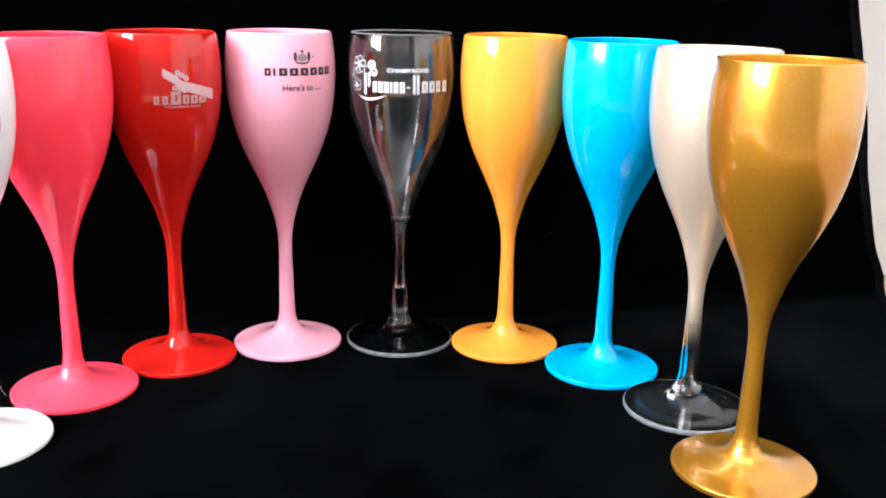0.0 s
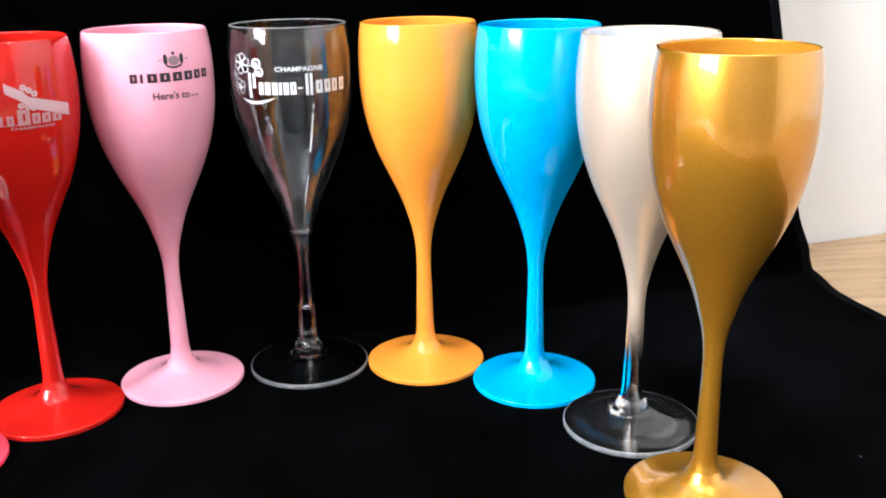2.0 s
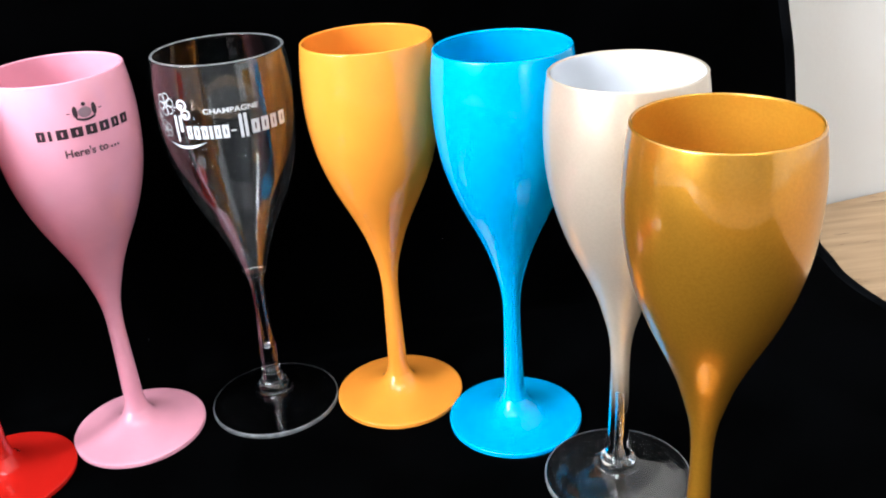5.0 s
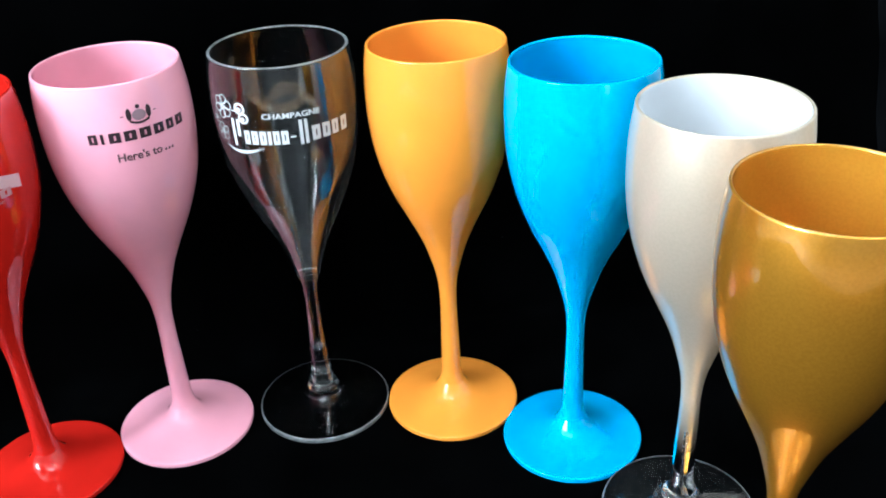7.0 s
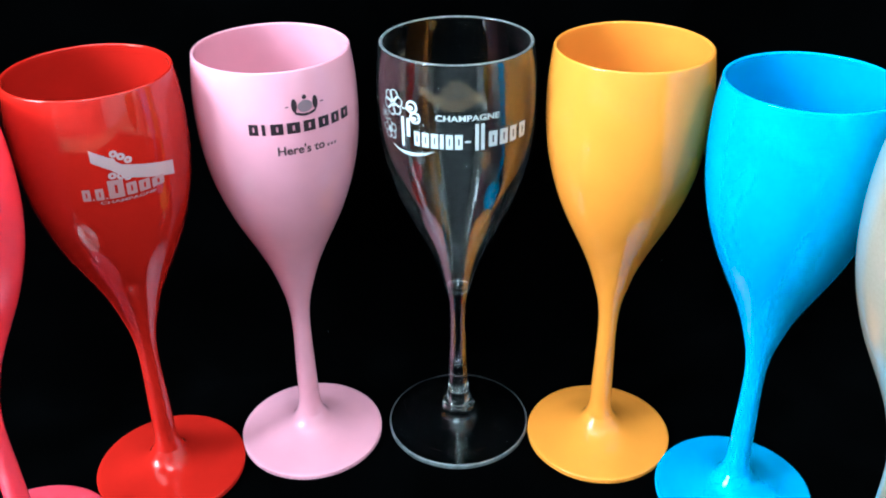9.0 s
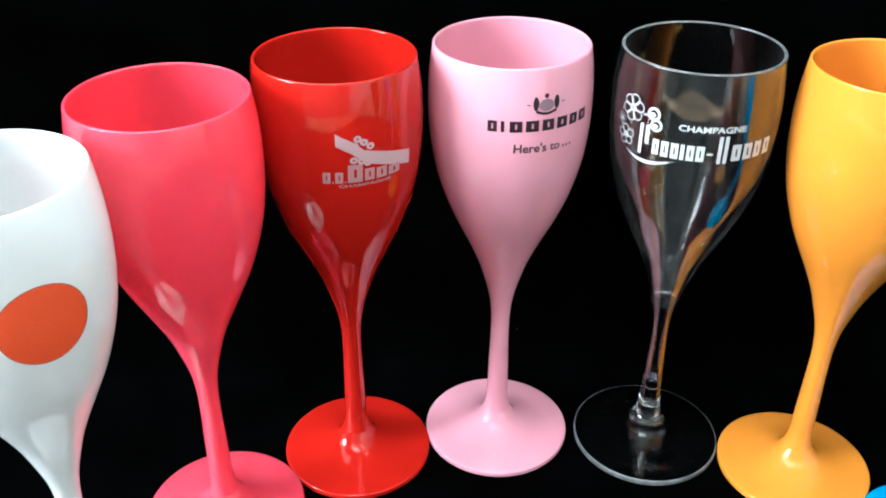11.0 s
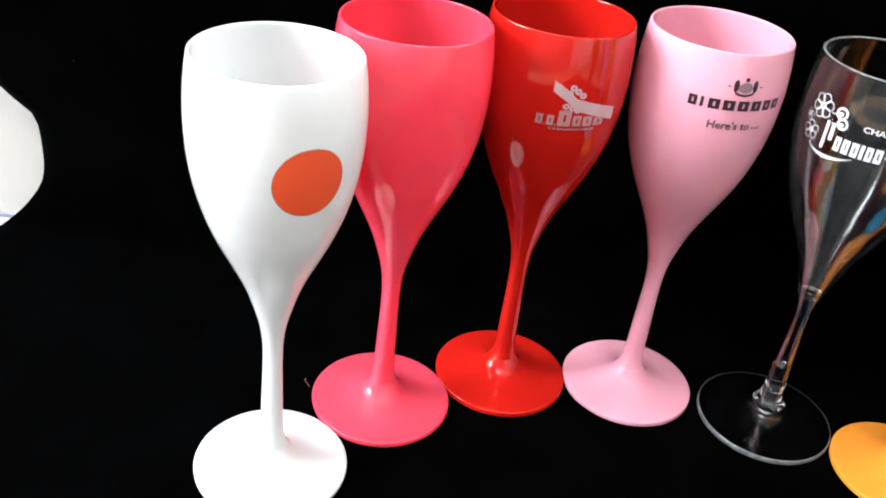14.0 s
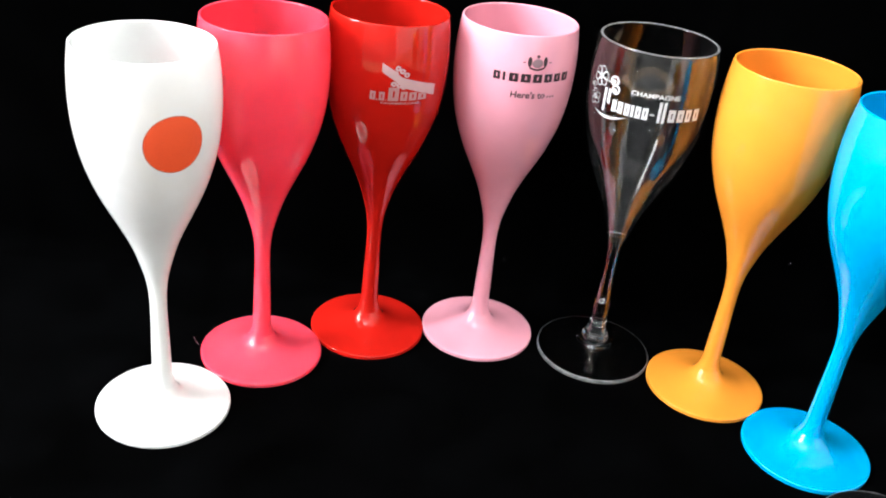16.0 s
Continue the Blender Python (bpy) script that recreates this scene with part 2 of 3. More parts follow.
def bowl_profile(solid_end):
    WALL_T = 0.0015 if solid_end else 0.0013
    out = [(p.x, p.y) for p in OUTER if p.y >= SPLIT - 1e-6]
    rim = [(0.0311 - WALL_T / 2 + WALL_T / 2 * math.cos(a), 0.1995 + WALL_T / 2 * math.sin(a)) for a in (0.5, 1.1, 1.6, 2.1, 2.7)]
    bottom = SPLIT + (0.0022 if solid_end else 0.006)
    inner = [(max(p.x - WALL_T, 0.0), p.y) for p in reversed(OUTER) if p.y > bottom]
    floor_z = inner[-1][1] - (0.0012 if solid_end else 0.0025)
    tail = [(inner[-1][0] * 0.8, floor_z + 0.0006), (inner[-1][0] * 0.45, floor_z + 0.0002), (0.0, floor_z)]
    head = [(0.0, SPLIT + 0.0001)] if solid_end else []
    return head + out + rim, inner + tail


def stem_profile(solid_foot, hollow):
    """The stem; a hollow one is a tube closed near its foot."""
    low = 0.0166 if solid_foot else 0.0
    body = [(p.x, p.y) for p in OUTER if low <= p.y <= SPLIT + 1e-6]
    if not hollow:
        return ([(0.0, body[0][1])] if solid_foot else []) + body
    bore = [(p.x * 0.66, p.y) for p in reversed(OUTER) if 0.0385 < p.y <= SPLIT + 1e-6]
    end = bore[-1][0]
    return [(0.0, body[0][1])] + body + bore + [(end * 0.85, 0.0372), (end * 0.5, 0.0364), (0.0, 0.0361)]


FOOT_TOP = smooth_curve([(0.0347, 0.0023), (0.0341, 0.0031), (0.030, 0.0037), (0.022, 0.0050), (0.014, 0.0077), (0.0095, 0.0104), (0.0066, 0.0150)], 5)


def foot_profile(solid_end):
    top = [(p.x, p.y) for p in FOOT_TOP if not solid_end or p.y <= 0.01045]
    under = [(0.0, 0.0062), (0.008, 0.0060), (0.016, 0.0042), (0.026, 0.0018), (0.0325, 0.0), (0.0343, 0.0002), (0.0347, 0.0008), (0.0347, 0.0023)]
    return under + top[1:] + ([(0.0, 0.01045)] if solid_end else [])


def flute(x, y, label, bowl_mat, stem_mat, foot_mat, clear_stem=False, clear_bowl=False, inside=None):
    """A stemmed plastic flute, an empty at its base with bowl, stem and foot."""
    top = tagged(empty("champagne_flute", x, y), label, "champagne flute", "flutes in an arc")
    bm = bmesh.new()
    out, inn = bowl_profile(clear_bowl)
    a = lathe(bm, out)
    b = lathe(bm, inn, mat=1)
    for k in range(96):
        j = (k + 1) % 96
        bm.faces.new((a[-1][k], a[-1][j], b[0][j], b[0][k]))
    if clear_bowl:
        for f in bm.faces:
            if f.calc_center_median().z > 0.19985:
                f.material_index = 2
    part("bowl", bm, [bowl_mat, inside or bowl_mat, EDGE], top, smooth=True)
    bm = bmesh.new()
    lathe(bm, stem_profile(clear_stem, clear_bowl), 96)
    part("stem", bm, stem_mat, top, "" if not clear_stem else "clear solid stem", smooth=True)
    bm = bmesh.new()
    lathe(bm, foot_profile(clear_stem))
    for f in bm.faces:
        if f.calc_center_median().xy.length > 0.0340:
            f.material_index = 1
    foot = part("foot", bm, [foot_mat, EDGE if clear_stem else foot_mat], top, "" if not clear_stem else "clear round foot", smooth=True)
    if clear_stem:
        bm = bmesh.new()
        ring = smooth_curve([(0.0074, 0.0107), (0.0083, 0.0122), (0.0078, 0.0140), (0.0064, 0.0154), (0.0059, 0.0163)], 4)
        lathe(bm, [(0.0, 0.0107)] + [(p.x, p.y) for p in ring] + [(0.0, 0.0163)], 72)
        for v in bm.verts:                       # knobbly moulding
            k = 1 + 0.02 * math.cos(9 * math.atan2(v.co.y, v.co.x) + v.co.z * 900)
            v.co.x, v.co.y = v.co.x * k, v.co.y * k
        part("collar", bm, foot_mat, foot, "clear moulded collar", smooth=True)
    return top


# ---- printing laid on the curved bowls ----
PROUD = 0.00018


def on_bowl(azimuth, s, z):
    """The place on the bowl s metres round from the azimuth (degrees) at the height z."""
    r = radius_at(z)
    a = radians(azimuth) + s / r
    return ((r + PROUD) * math.cos(a), (r + PROUD) * math.sin(a), z)


def patch(bm, azimuth, fn, nu=8, nv=3):
    """A curved patch: fn(u, v), both 0 to 1, gives s and z."""
    grid = [[bm.verts.new(on_bowl(azimuth, *fn(i / nu, j / nv))) for j in range(nv + 1)] for i in range(nu + 1)]
    for i in range(nu):
        for j in range(nv):
            bm.faces.new((grid[i][j], grid[i + 1][j], grid[i + 1][j + 1], grid[i][j + 1]))


def bar(bm, azimuth, s0, s1, z0, z1, slant=0.0):
    patch(bm, azimuth, lambda u, v: (s0 + (s1 - s0) * u + slant * v, z0 + (z1 - z0) * v), 3, 2)


def block(bm, azimuth, s0, s1, z0, z1):
    """A plain solid block with a narrow slit in its middle."""
    w, h = s1 - s0, z1 - z0
    left, right, low, high = s0 + w * 0.42, s1 - w * 0.4, z0 + h * 0.27, z1 - h * 0.27
    bar(bm, azimuth, s0, left, z0, z1)
    bar(bm, azimuth, right, s1, z0, z1)
    bar(bm, azimuth, left, right, z0, low)
    bar(bm, azimuth, left, right, high, z1)


def blossom(bm, azimuth, s, z, r, petals, turn=0.0):
    """A printed flower in outline: petals round a small ring."""
    for k in range(petals):
        a = turn + 2 * math.pi * k / petals
        disc(bm, azimuth, s + 0.6 * r * math.cos(a), z + 0.6 * r * math.sin(a), r * 0.4, r * 0.38, 0.82, 18)
    disc(bm, azimuth, s, z, r * 0.2, r * 0.2, 0.45, 12)


def disc(bm, azimuth, s, z, rs, rz, hole=0.0, nu=32):
    patch(bm, azimuth, lambda u, v: (s + rs * (hole + (1 - hole) * v) * math.cos(2 * math.pi * u), z + rz * (hole + (1 - hole) * v) * math.sin(2 * math.pi * u)), nu, 5)


def lettering(name, words, azimuth, s0, s1, z, mat, parent, label, height=None):
    """Words in the built-in font, from s0 to s1, with their foot at z."""
    cu = bpy.data.curves.new("lettering", "FONT")
    cu.body, cu.resolution_u, cu.offset = words, 3, 0.022
    tmp = new("lettering", cu)
    dg = bpy.context.evaluated_depsgraph_get()
    me = bpy.data.meshes.new_from_object(tmp.evaluated_get(dg))
    bpy.data.objects.remove(tmp)
    xs, ys = [v.co.x for v in me.vertices], [v.co.y for v in me.vertices]
    k = (s1 - s0) / (max(xs) - min(xs))
    ky = height / max(ys) if height else k
    for v in me.vertices:
        v.co = on_bowl(azimuth, s0 + (v.co.x - min(xs)) * k, z + v.co.y * ky)
    me.materials.clear()
    me.materials.append(mat)
    ob = new(name, me)
    ob.parent = parent
    return tagged(ob, label)


def arc(deg, z=0.175):
    return radians(deg) * radius_at(z)


# ---- structure ----
GROUND_Z = -0.75
BEND, R_END, L_END = (-0.1224, 0.6547), (1.8, 1.0805), (WX, 0.038)
bm = bmesh.new()
slab(bm, R_END, BEND, -0.1, GROUND_Z, CEIL)
tagged(finish("wall_back", bm, WALL), "white painted wall behind the table", "wall", kind="structure")
bm = bmesh.new()
slab(bm, BEND, L_END, -0.1, GROUND_Z, CEIL)
tagged(finish("wall_back_side", bm, WALL), "white painted wall turning towards the window", "wall", kind="structure")
# unseen side wall, in the paler ceiling paint to bounce light from the right
bm = bmesh.new()
box(bm, 1.8, 1.9, -2.4, 1.1, GROUND_Z, CEIL)
tagged(finish("wall_right", bm, CEILING), "plain white side wall, unseen, paler for bounce light", "wall", kind="structure")
# unseen wall behind the camera, dark to keep the clear bowl's reflections low
bm = bmesh.new()
box(bm, WX - 0.1, 1.9, -2.5, -2.4, GROUND_Z, CEIL)
tagged(finish("wall_front", bm, DIM_FRONT), "plain unseen wall, darkened to dim reflections", "wall", kind="structure")
bm = bmesh.new()
box(bm, WX - 0.1, WX, -2.4, WY0, GROUND_Z, CEIL)
box(bm, WX - 0.1, WX, WY1, 0.2, GROUND_Z, CEIL)
box(bm, WX - 0.1, WX, WY0, WY1, GROUND_Z, WZ0)
box(bm, WX - 0.1, WX, WY0, WY1, WZ1, CEIL)
tagged(finish("wall_window", bm, WALL), "white painted wall with a window opening", "wall", kind="structure")
win = tagged(empty("window_1", WX, WY0, WZ0), "white framed window with a centre bar", "window", kind="structure")
bm = bmesh.new()
ww, wh = WY1 - WY0, WZ1 - WZ0
box(bm, -0.01, 0.03, 0, 0.05, 0, wh)
box(bm, -0.01, 0.03, ww - 0.05, ww, 0, wh)
box(bm, -0.01, 0.03, 0.05, ww - 0.05, 0, 0.05)
box(bm, -0.01, 0.03, 0.05, ww - 0.05, wh - 0.05, wh)
box(bm, -0.01, 0.03, ww / 2 - 0.025, ww / 2 + 0.025, 0.05, wh - 0.05)
part("window_frame", bm, TRIM, win)
bm = bmesh.new()
box(bm, -0.02, 0.12, -0.04, ww + 0.04, -0.03, 0)
part("window_sill", bm, TRIM, win)
bm = bmesh.new()
box(bm, WX - 0.1, 1.9, -2.5, 1.1, GROUND_Z - 0.1, GROUND_Z)
tagged(finish("floor", bm, FLOOR), "dark grey carpeted floor", "floor", kind="structure")
bm = bmesh.new()
box(bm, WX - 0.1, 1.9, -2.5, 1.1, CEIL, CEIL + 0.1)
tagged(finish("ceiling", bm, CEILING), "white painted ceiling", "ceiling", kind="structure")
# frame round the added overhead fill, out of view
bm = bmesh.new()
px, py, pw, ph = PANEL
for x0, x1, y0, y1 in ((-pw / 2 - 0.02, -pw / 2, -ph / 2 - 0.02, ph / 2 + 0.02), (pw / 2, pw / 2 + 0.02, -ph / 2 - 0.02, ph / 2 + 0.02), (-pw / 2, pw / 2, -ph / 2 - 0.02, -ph / 2), (-pw / 2, pw / 2, ph / 2, ph / 2 + 0.02)):
    box(bm, px + x0, px + x1, py + y0, py + y1, CEIL - 0.025, CEIL)
tagged(finish("fill_panel", bm, TRIM), "square white-framed panel added overhead as fill, unseen", "ceiling light")
# steel rings round the added fill spots
for dx, dy in FILL_SPOTS:
    bm = bmesh.new()
    lathe(bm, [(0.048, CEIL - 0.001), (0.05, CEIL - 0.01), (0.062, CEIL - 0.008), (0.066, CEIL)], 40)
    ob = finish("fill_spot_ring", bm, STEEL, True)
    ob.location = (dx, dy, 0)
    tagged(ob, "small round ceiling spot added as fill, unseen", "ceiling light", "ceiling lights")

# a bead and a line of sealant along the foot of the wall
bm = bmesh.new()
slab(bm, BEND, L_END, 0.005, 0.004, 0.011)
tagged(finish("trim", bm, TRIM), "white bead along the foot of the wall", "trim", kind="structure")
bm = bmesh.new()
slab(bm, BEND, L_END, 0.0035, 0.011, 0.0135)
tagged(finish("trim_seal", bm, SEAL), "thin grey line of sealant above the bead", "trim", kind="structure")

# ---- table ----
table = tagged(empty("table", 0.1, 0.2, GROUND_Z), "pale oak laminate table against the white wall", "table")
bm = bmesh.new()
lift = -GROUND_Z
prism(bm, [(x - 0.1, y - 0.2) for x, y in ((-0.85, -0.2), (1.15, -0.2), (1.15, 0.9335), (-0.1224, 0.6517), (-0.85, 0.367))], lift - 0.03, lift - 0.003)
part("tabletop", bm, WOOD, table)
for lx, ly in ((-0.85, -0.3), (0.95, -0.3), (-0.85, 0.1), (0.95, 0.5)):
    bm = bmesh.new()
    box(bm, lx - 0.025, lx + 0.025, ly - 0.025, ly + 0.025, 0, lift - 0.03)
    part("leg", bm, STEEL, table)

# ---- black cloth: flat on the table, then up the wall ----
def edge_x(curve, s):
    for a, b in zip(curve, curve[1:]):
        if a.y <= s <= b.y:
            return a.x + (b.x - a.x) * (s - a.y) / max(b.y - a.y, 1e-6)
    return curve[-1].x


def back_y(x):
    return 0.705 - 0.19 * (0.345 - x) - 0.15 * max(0.0, -0.2 - x)


HUNG = 0.40                          # how high the cloth hangs above the table
# the hung edges: x and height above the table
RISE = [(0.348, 0.0085), (0.343, 0.0235), (0.3355, 0.040), (0.3245, 0.081), (0.3196, 0.100), (0.3132, 0.1395), (0.3075, 0.163), (0.3015, 0.190), (0.2935, 0.2235), (0.286, 0.28), (0.275, 0.60), (0.272, 0.80)]
RIGHT_EDGE = smooth_curve([(0.43, 0), (0.42, 0.35), (0.385, 0.50), (0.3526, 0.585), (0.347, 0.61), (0.343, 0.633), (0.342, 0.655), (0.345, 0.675)] + [(x, back_y(x) + z - 0.005) for x, z in RISE], 8)
CURL = [(-0.4615, 0.018), (-0.4513, 0.030), (-0.4419, 0.0469), (-0.4402, 0.0675), (-0.4424, 0.0857), (-0.4566, 0.0972), (-0.4618, 0.1098), (-0.4625, 0.135), (-0.466, 0.17), (-0.49, 0.21), (-0.54, 0.3), (-0.56, 0.5), (-0.56, 0.8)]
LEFT_EDGE = smooth_curve([(-0.60, 0), (-0.60, 0.30), (-0.54, 0.41), (-0.495, 0.478), (-0.4765, 0.505)] + [(x, back_y(x) + z - 0.005) for x, z in CURL], 8)


def cloth_place(u, w):
    """u from the left edge (0) to the right edge (1), w along the cloth from its front to its top."""
    lx, rx = -0.5, 0.34
    for _ in range(3):
        lx, rx = edge_x(LEFT_EDGE, w * (back_y(lx) + HUNG)), edge_x(RIGHT_EDGE, w * (back_y(rx) + HUNG))
    x = lx + (rx - lx) * u
    s = w * (back_y(x) + HUNG)
    bend, rad = back_y(x), 0.012
    if s < bend - rad:
        y, z = s, 0.0
    else:
        a = (s - (bend - rad)) / rad
        if a < math.pi / 2:
            y, z = bend - rad + rad * math.sin(a), rad * (1 - math.cos(a))
        else:
            y, z = bend, rad + (a - math.pi / 2) * rad
    w1 = noise.noise(Vector((x * 4, s * 7, 0.3)))
    if z < 0.001:
        z = -0.0006 * (1 + w1)
    else:
        y -= 0.0015 * (1 + w1) * min(1, z / 0.15)
    return x, y, z


NU, NW = 90, 130
bm = bmesh.new()
grid = [[bm.verts.new(cloth_place(i / NU, j / NW)) for j in range(NW + 1)] for i in range(NU + 1)]
for i in range(NU):
    for j in range(NW):
        bm.faces.new((grid[i][j], grid[i + 1][j], grid[i + 1][j + 1], grid[i][j + 1]))
cloth = tagged(finish("backdrop_cloth", bm, CLOTH, True), "black velvet cloth laid on the table and hung up behind", "cloth")
sol = cloth.modifiers.new("thickness", "SOLIDIFY")
sol.thickness, sol.offset = 0.0012, -1
for u0, sign in ((1.0, -1),):
    bm = bmesh.new()
    rows = []
    for j in range(NW + 1):
        a, b = Vector(cloth_place(u0, j / NW)), Vector(cloth_place(u0 + sign * 0.05, j / NW))
        c = Vector(cloth_place(u0, min(1, (j + 1) / NW))) - Vector(cloth_place(u0, max(0, (j - 1) / NW)))
        across = (b - a).normalized()
        up = across.cross(c).normalized() * sign * 0.0011
        if up.z < -1e-4 or (abs(up.z) < 5e-4 and up.y > 0):
            up = -up
        rows.append([bm.verts.new(a + across * 0.009 * k + up * h) for k, h in ((-0.08, -0.8), (-0.08, 0.7), (0.15, 1.3), (0.75, 1.3), (1, 0.3))])
    for p, q in zip(rows, rows[1:]):
        for k in range(4):
            bm.faces.new((p[k], p[k + 1], q[k + 1], q[k]))
    part("hem", bm, HEM, cloth, "stitched black hem along the edge", True)

# ---- the flutes ----
ARC = {
    "white": (-0.2335, 0.4295), "hot pink": (-0.2099, 0.4950), "red": (-0.1638, 0.5462), "light pink": (-0.1007, 0.5746), "clear": (-0.0279, 0.5849),
    "orange": (0.0416, 0.5786), "blue": (0.1000, 0.5421), "pearl": (0.1388, 0.4852), "gold": (0.1502, 0.4162),
}
white = flute(*ARC["white"], "glossy white plastic flute with an orange printed dot", WHITE, WHITE, WHITE)
hot = flute(*ARC["hot pink"], "glossy hot pink plastic champagne flute", HOTPINK, HOTPINK, HOTPINK)
red = flute(*ARC["red"], "glossy red plastic flute with a white printed sash", RED, RED, RED)
pink = flute(*ARC["light pink"], "glossy light pink plastic flute with black printing", PINK, PINK, PINK)
clear = flute(*ARC["clear"], "clear acrylic flute with white printed lettering and flowers", SHEENED, CLEAR, CLEAR, True, True)
orange = flute(*ARC["orange"], "glossy orange plastic champagne flute", ORANGE, ORANGE, ORANGE)
blue = flute(*ARC["blue"], "glossy sky blue plastic champagne flute", BLUE, BLUE, BLUE)
pearl = flute(*ARC["pearl"], "pearl ivory flute fading to a clear stem and foot", PEARL, PEARL_FADE, VEILED, True, False, PEARL_INSIDE)
gold = flute(*ARC["gold"], "metallic gold painted plastic champagne flute", GOLD, GOLD, GOLD, inside=GOLD_INSIDE)

# white flute: round dot
bm = bmesh.new()
disc(bm, -37, 0, 0.1645, 0.0131, 0.0131, 0, 64)
dot = part("printed_dot", bm, INK_ORANGE, white, "round orange printed dot")
bm = bmesh.new()
disc(bm, -37, 0, 0.1645, 0.0135, 0.0135, 0.973, 64)
part("outline", bm, INK_RUST, dot, "thin rust-coloured outline")

# light pink flute: crest, wordmark as blocks, slogan
AZ = -59
bm = bmesh.new()
s = arc(-37)
for wdt in (0.0036, 0.0019, 0.0047, 0.0050, 0.0048, 0.0046, 0.0040, 0.0044):
    if wdt > 0.002:
        block(bm, AZ, s, s + wdt, 0.1764, 0.1808)
    else:
        bar(bm, AZ, s, s + 0.0013, 0.1764, 0.1808)
    s += wdt + 0.0014
tagged(part("wordmark", bm, INK_BLACK, pink, "black printed wordmark in plain bars"), kind="stuff")
bm = bmesh.new()
disc(bm, AZ + 1.5, 0, 0.1900, 0.0009, 0.0009)
for sg in (-1, 1):
    disc(bm, AZ + 1.5, sg * 0.0042, 0.1872, 0.0011, 0.0026)
    bar(bm, AZ + 1.5, sg * 0.0070 - 0.0007, sg * 0.0070 + 0.0007, 0.1867, 0.1871)
patch(bm, AZ + 1.5, lambda u, v: (-0.0042 + 0.0084 * u, 0.1838 - 0.0011 * math.sin(math.pi * u) + 0.0010 * v), 10, 2)
crest = part("crest", bm, INK_BLACK, pink, "small black printed crest")
bm = bmesh.new()
disc(bm, AZ + 1.5, 0, 0.1865, 0.0029, 0.0023)
part("shield", bm, INK_SHIELD, crest, "grey printed shield")
lettering("slogan", "Here's to", AZ, arc(-19.4), arc(13.2), 0.1678, INK_GREY, pink, "small dark printed slogan", 0.0037)
bm = bmesh.new()
for k in range(3):
    bar(bm, AZ, arc(15.5 + 3 * k), arc(17 + 3 * k), 0.1678, 0.1689)
part("worn_print", bm, INK_GREY, pink, "worn remains of printing")

# clear flute: flowers, wordmark as blocks, lettering
AZ = -90
bm = bmesh.new()
blossom(bm, AZ, arc(-46), 0.1822, 0.0056, 6, 0.3)
blossom(bm, AZ, arc(-50), 0.1703, 0.0044, 5, 0.5)
blossom(bm, AZ, arc(-56), 0.1762, 0.0026, 4, 0.2)
for ds, dz, rr in ((-29, 0.1826, 0.0027), (-26.5, 0.1784, 0.0025)):
    disc(bm, AZ, arc(ds), dz, rr, rr, 0.62, 18)
    disc(bm, AZ, arc(ds) - 0.0004, dz - 0.0004, rr * 0.45, rr * 0.38, 0, 10)
bar(bm, AZ, arc(-37), arc(-33), 0.1812, 0.1817)
tagged(part("flower_print", bm, INK_WHITE, clear, "white printed flower spray"), kind="stuff")
bm = bmesh.new()
patch(bm, AZ, lambda u, v: (arc(-49) + (arc(-11.5) - arc(-49)) * u, 0.1652 - 0.0040 * math.sin(math.pi * min(1, u * 1.05)) ** 0.8 * (1 - 0.25 * u) + 0.0016 * math.sin(math.pi * u) * v), 24, 2)
part("flourish", bm, INK_WHITE, clear, "white printed flourish")
bm = bmesh.new()
bar(bm, AZ, arc(-38), arc(-35.5), 0.1652, 0.1778)
bar(bm, AZ, arc(-33.5), arc(-30.5), 0.1700, 0.1778)
for a0, a1, z0, z1 in ((-27.5, -23, 0.1668, 0.1731), (-21.5, -16.5, 0.1668, 0.1731), (-15, -10, 0.1668, 0.1731), (-8.8, -6.2, 0.1668, 0.1731), (-4.8, 0, 0.1668, 0.1731), (1.3, 6.5, 0.1668, 0.1731),
                       (8, 12, 0.1696, 0.1704), (15, 17.5, 0.1660, 0.1772), (19, 21.5, 0.1660, 0.1772), (24.5, 31, 0.1668, 0.1735), (33, 39.5, 0.1668, 0.1735), (41.5, 47.5, 0.1668, 0.1735), (50.5, 57, 0.1668, 0.1735)):
    if z1 - z0 > 0.005 and a1 - a0 > 4:
        block(bm, AZ, arc(a0), arc(a1), z0, z1)
    else:
        bar(bm, AZ, arc(a0), arc(a1), z0, z1)
tagged(part("wordmark", bm, INK_WHITE, clear, "white printed wordmark in plain bars"), kind="stuff")
lettering("lettering", "CHAMPAGNE", AZ, arc(-11.6), arc(32.3), 0.1786, INK_WHITE, clear, "small white printed lettering", 0.0024)

# red flute: sash, emblem, wordmark as blocks, lettering
AZ = -50
bm = bmesh.new()
patch(bm, AZ, lambda u, v: (arc(-24 + 54 * u), 0.1772 - 0.0063 * min(1, u * 3) - 0.0095 * max(0, u - 0.2) + (0.0048 + 0.0012 * u) * v), 24, 3)
part("sash", bm, INK_PALE, red, "pale printed diagonal sash")
PROUD = 0.00034
bm = bmesh.new()
for k, (ds, dz) in enumerate(((-10, 0.1795), (-6, 0.1780), (-12, 0.1768), (-2, 0.1762), (-8, 0.1706), (-4, 0.1697), (-13, 0.1712))):
    disc(bm, AZ, arc(ds), dz, 0.0015, 0.0014, 0.3, 14)
tagged(part("emblem", bm, INK_PALE, red, "small pale printed emblem"), kind="stuff")
PROUD = 0.00026
bm = bmesh.new()
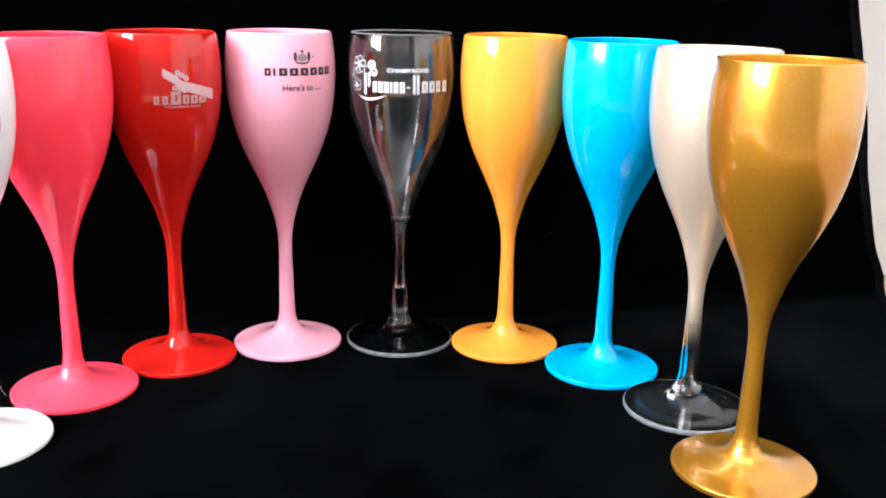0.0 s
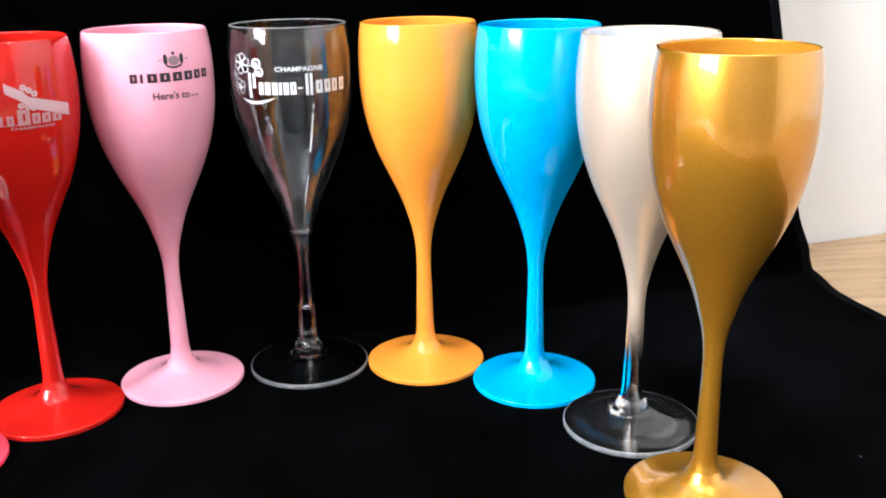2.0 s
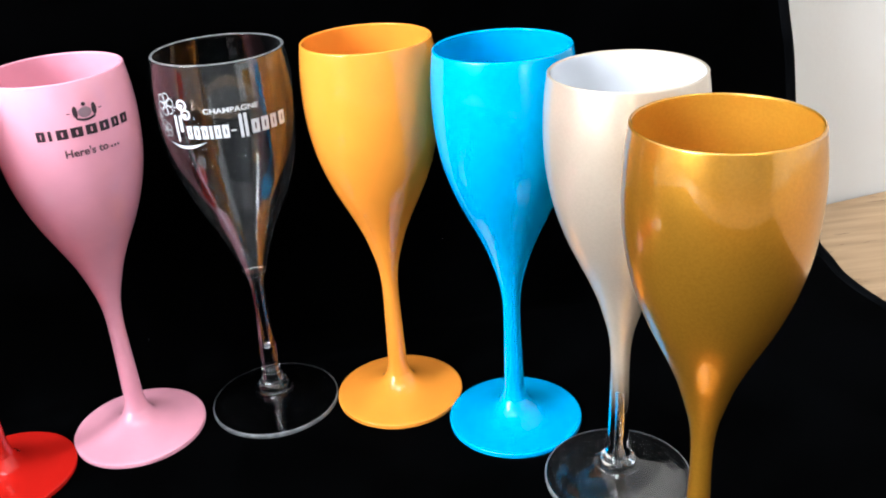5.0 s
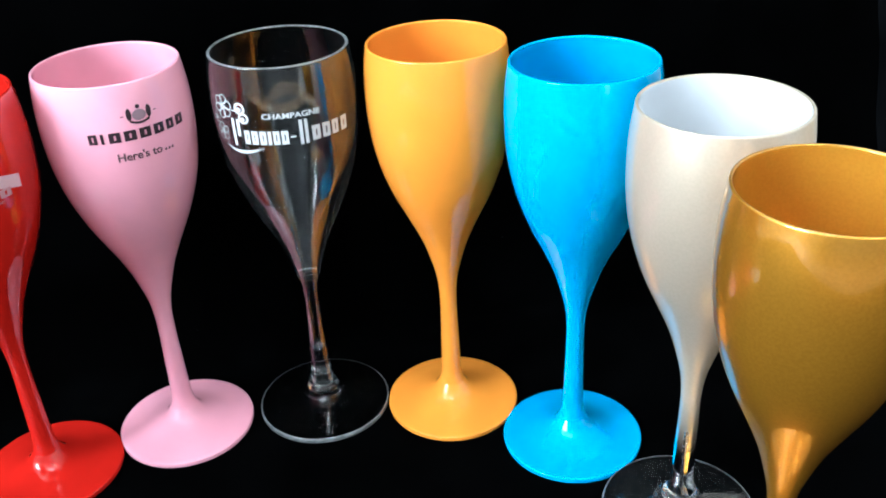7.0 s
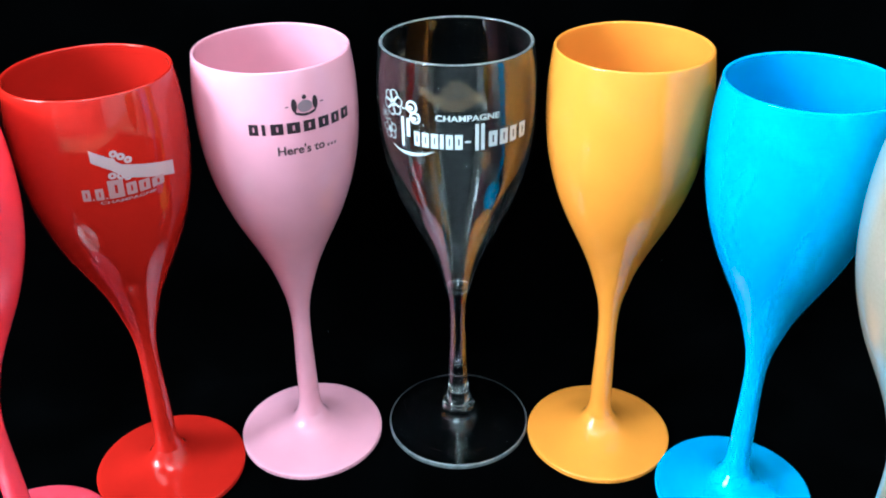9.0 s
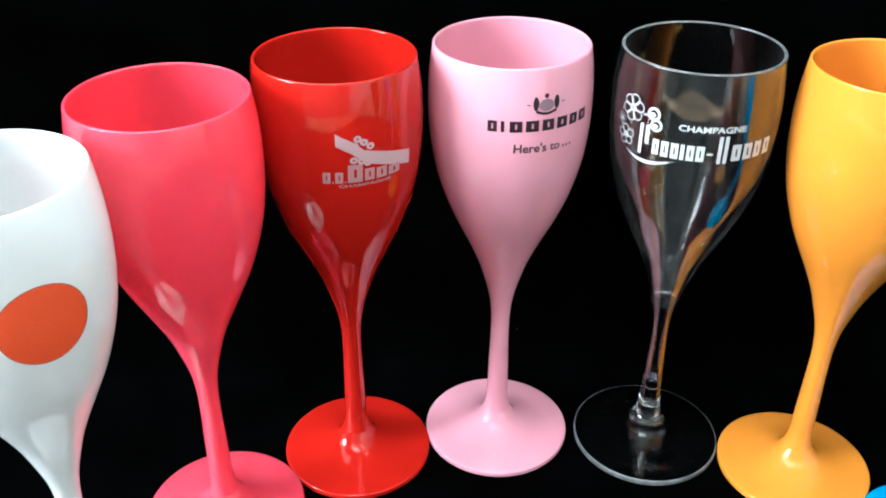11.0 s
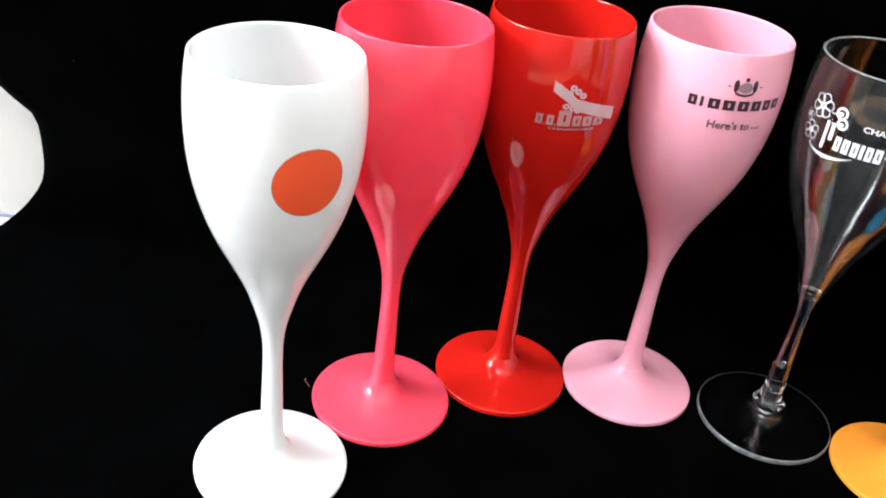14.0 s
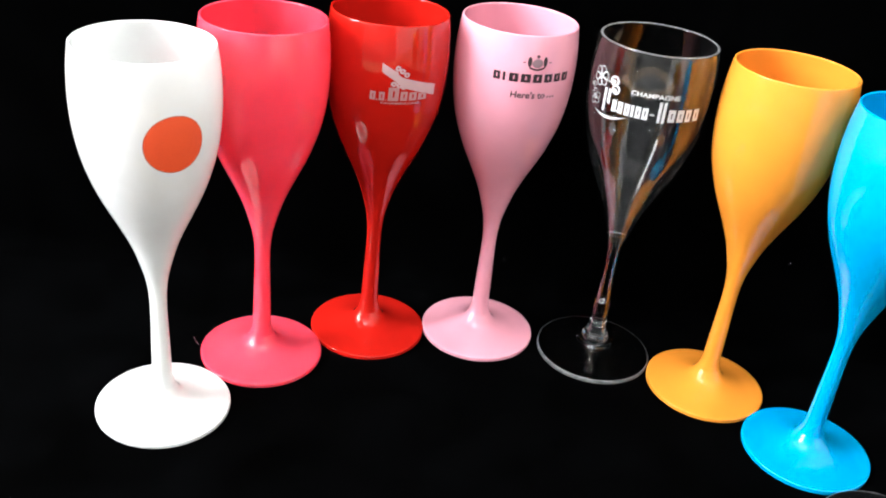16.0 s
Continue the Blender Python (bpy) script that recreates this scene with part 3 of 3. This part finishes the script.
for a0, a1, z0, z1 in ((-33, -28, 0.1620, 0.1667), (-27, -26, 0.1620, 0.1628), (-25, -20, 0.1620, 0.1667), (-19, -18, 0.1620, 0.1628), (-17, -7.5, 0.1620, 0.1694), (-6, 0.5, 0.1622, 0.1672), (2, 9.5, 0.1622, 0.1668), (11, 20, 0.1622, 0.1660)):
    if a1 - a0 > 4:
        block(bm, AZ, arc(a0), arc(a1), z0, z1)
    else:
        bar(bm, AZ, arc(a0), arc(a1), z0, z1)
tagged(part("wordmark", bm, INK_ROSE, red, "pale printed wordmark in plain bars"), kind="stuff")
lettering("lettering", "CHAMPAGNE", AZ, arc(-23), arc(13), 0.1601, INK_ROSE, red, "tiny pale printed lettering", 0.0012)

# ---- lint on the cloth ----
rng = random.Random(4)
bm = bmesh.new()


def fleck(bm, x, y, z, size, up=0.0):
    """A short bent thread: lying on the table, or hanging on the back of the cloth when up is 1."""
    a, wd, vs = rng.uniform(0, 3.14), size * 0.18, []
    for k in range(4):
        dx, dy = size * (k / 3) * math.cos(a + 0.35 * k), size * (k / 3) * math.sin(a + 0.35 * k)
        ox, oy = -wd * math.sin(a), wd * math.cos(a)
        if up:
            vs.append([bm.verts.new((x + dx + ox, y, z + dy + oy)), bm.verts.new((x + dx, y - wd, z + dy)), bm.verts.new((x + dx - ox, y, z + dy - oy))])
        else:
            vs.append([bm.verts.new((x + dx + ox, y + dy + oy, z)), bm.verts.new((x + dx, y + dy, z + wd)), bm.verts.new((x + dx - ox, y + dy - oy, z))])
    for p, q in zip(vs, vs[1:]):
        bm.faces.new((p[0], p[1], q[1], q[0]))
        bm.faces.new((p[1], p[2], q[2], q[1]))


for x, y, size in ((-0.0038, 0.5278, 0.0014), (0.2383, 0.4371, 0.0018), (0.2443, 0.4323, 0.0012), (0.0175, 0.4626, 0.0012), (-0.2823, 0.3948, 0.0014), (-0.16, 0.4462, 0.001), (-0.0621, 0.4139, 0.001), (-0.0785, 0.4469, 0.001)):
    fleck(bm, x, y, 0.0001, size)
for x, z, size in ((0.0779, 0.0586, 0.0011), (-0.0976, 0.0311, 0.001), (-0.4093, 0.1579, 0.0016), (-0.4156, 0.1216, 0.001)):
    fleck(bm, x, back_y(x) - 0.0045, z, size, 1.0)
for _ in range(260):
    x, y = rng.uniform(-0.42, 0.33), rng.uniform(0.2, 0.54)
    if all(math.hypot(x - a, y - b) > 0.042 for a, b in ARC.values()):
        fleck(bm, x, y, 0.0001, rng.uniform(0.0003, 0.0009))
tagged(finish("lint", bm, ink("grey_lint", (0.22, 0.23, 0.25), 0.9)), "tiny grey flecks of lint on the black cloth", "lint", kind="stuff")

# a loose thread standing beside the hot pink foot
bm = bmesh.new()
path = smooth_curve([(-0.2452, 0.4850, 0.0002), (-0.2468, 0.4846, 0.0022), (-0.2476, 0.4838, 0.0048), (-0.2470, 0.4832, 0.0068)], 5)
rings = [[bm.verts.new(p + Vector((0.00016 * math.cos(a), 0.00016 * math.sin(a), 0))) for a in (0, 1.57, 3.14, 4.71)] for p in path]
for p, q in zip(rings, rings[1:]):
    for k in range(4):
        bm.faces.new((p[k], p[(k + 1) % 4], q[(k + 1) % 4], q[k]))
tagged(finish("thread", bm, ink("pale_thread", (0.4, 0.38, 0.42), 0.9), True), "loose pale thread sticking up from the cloth", "thread")
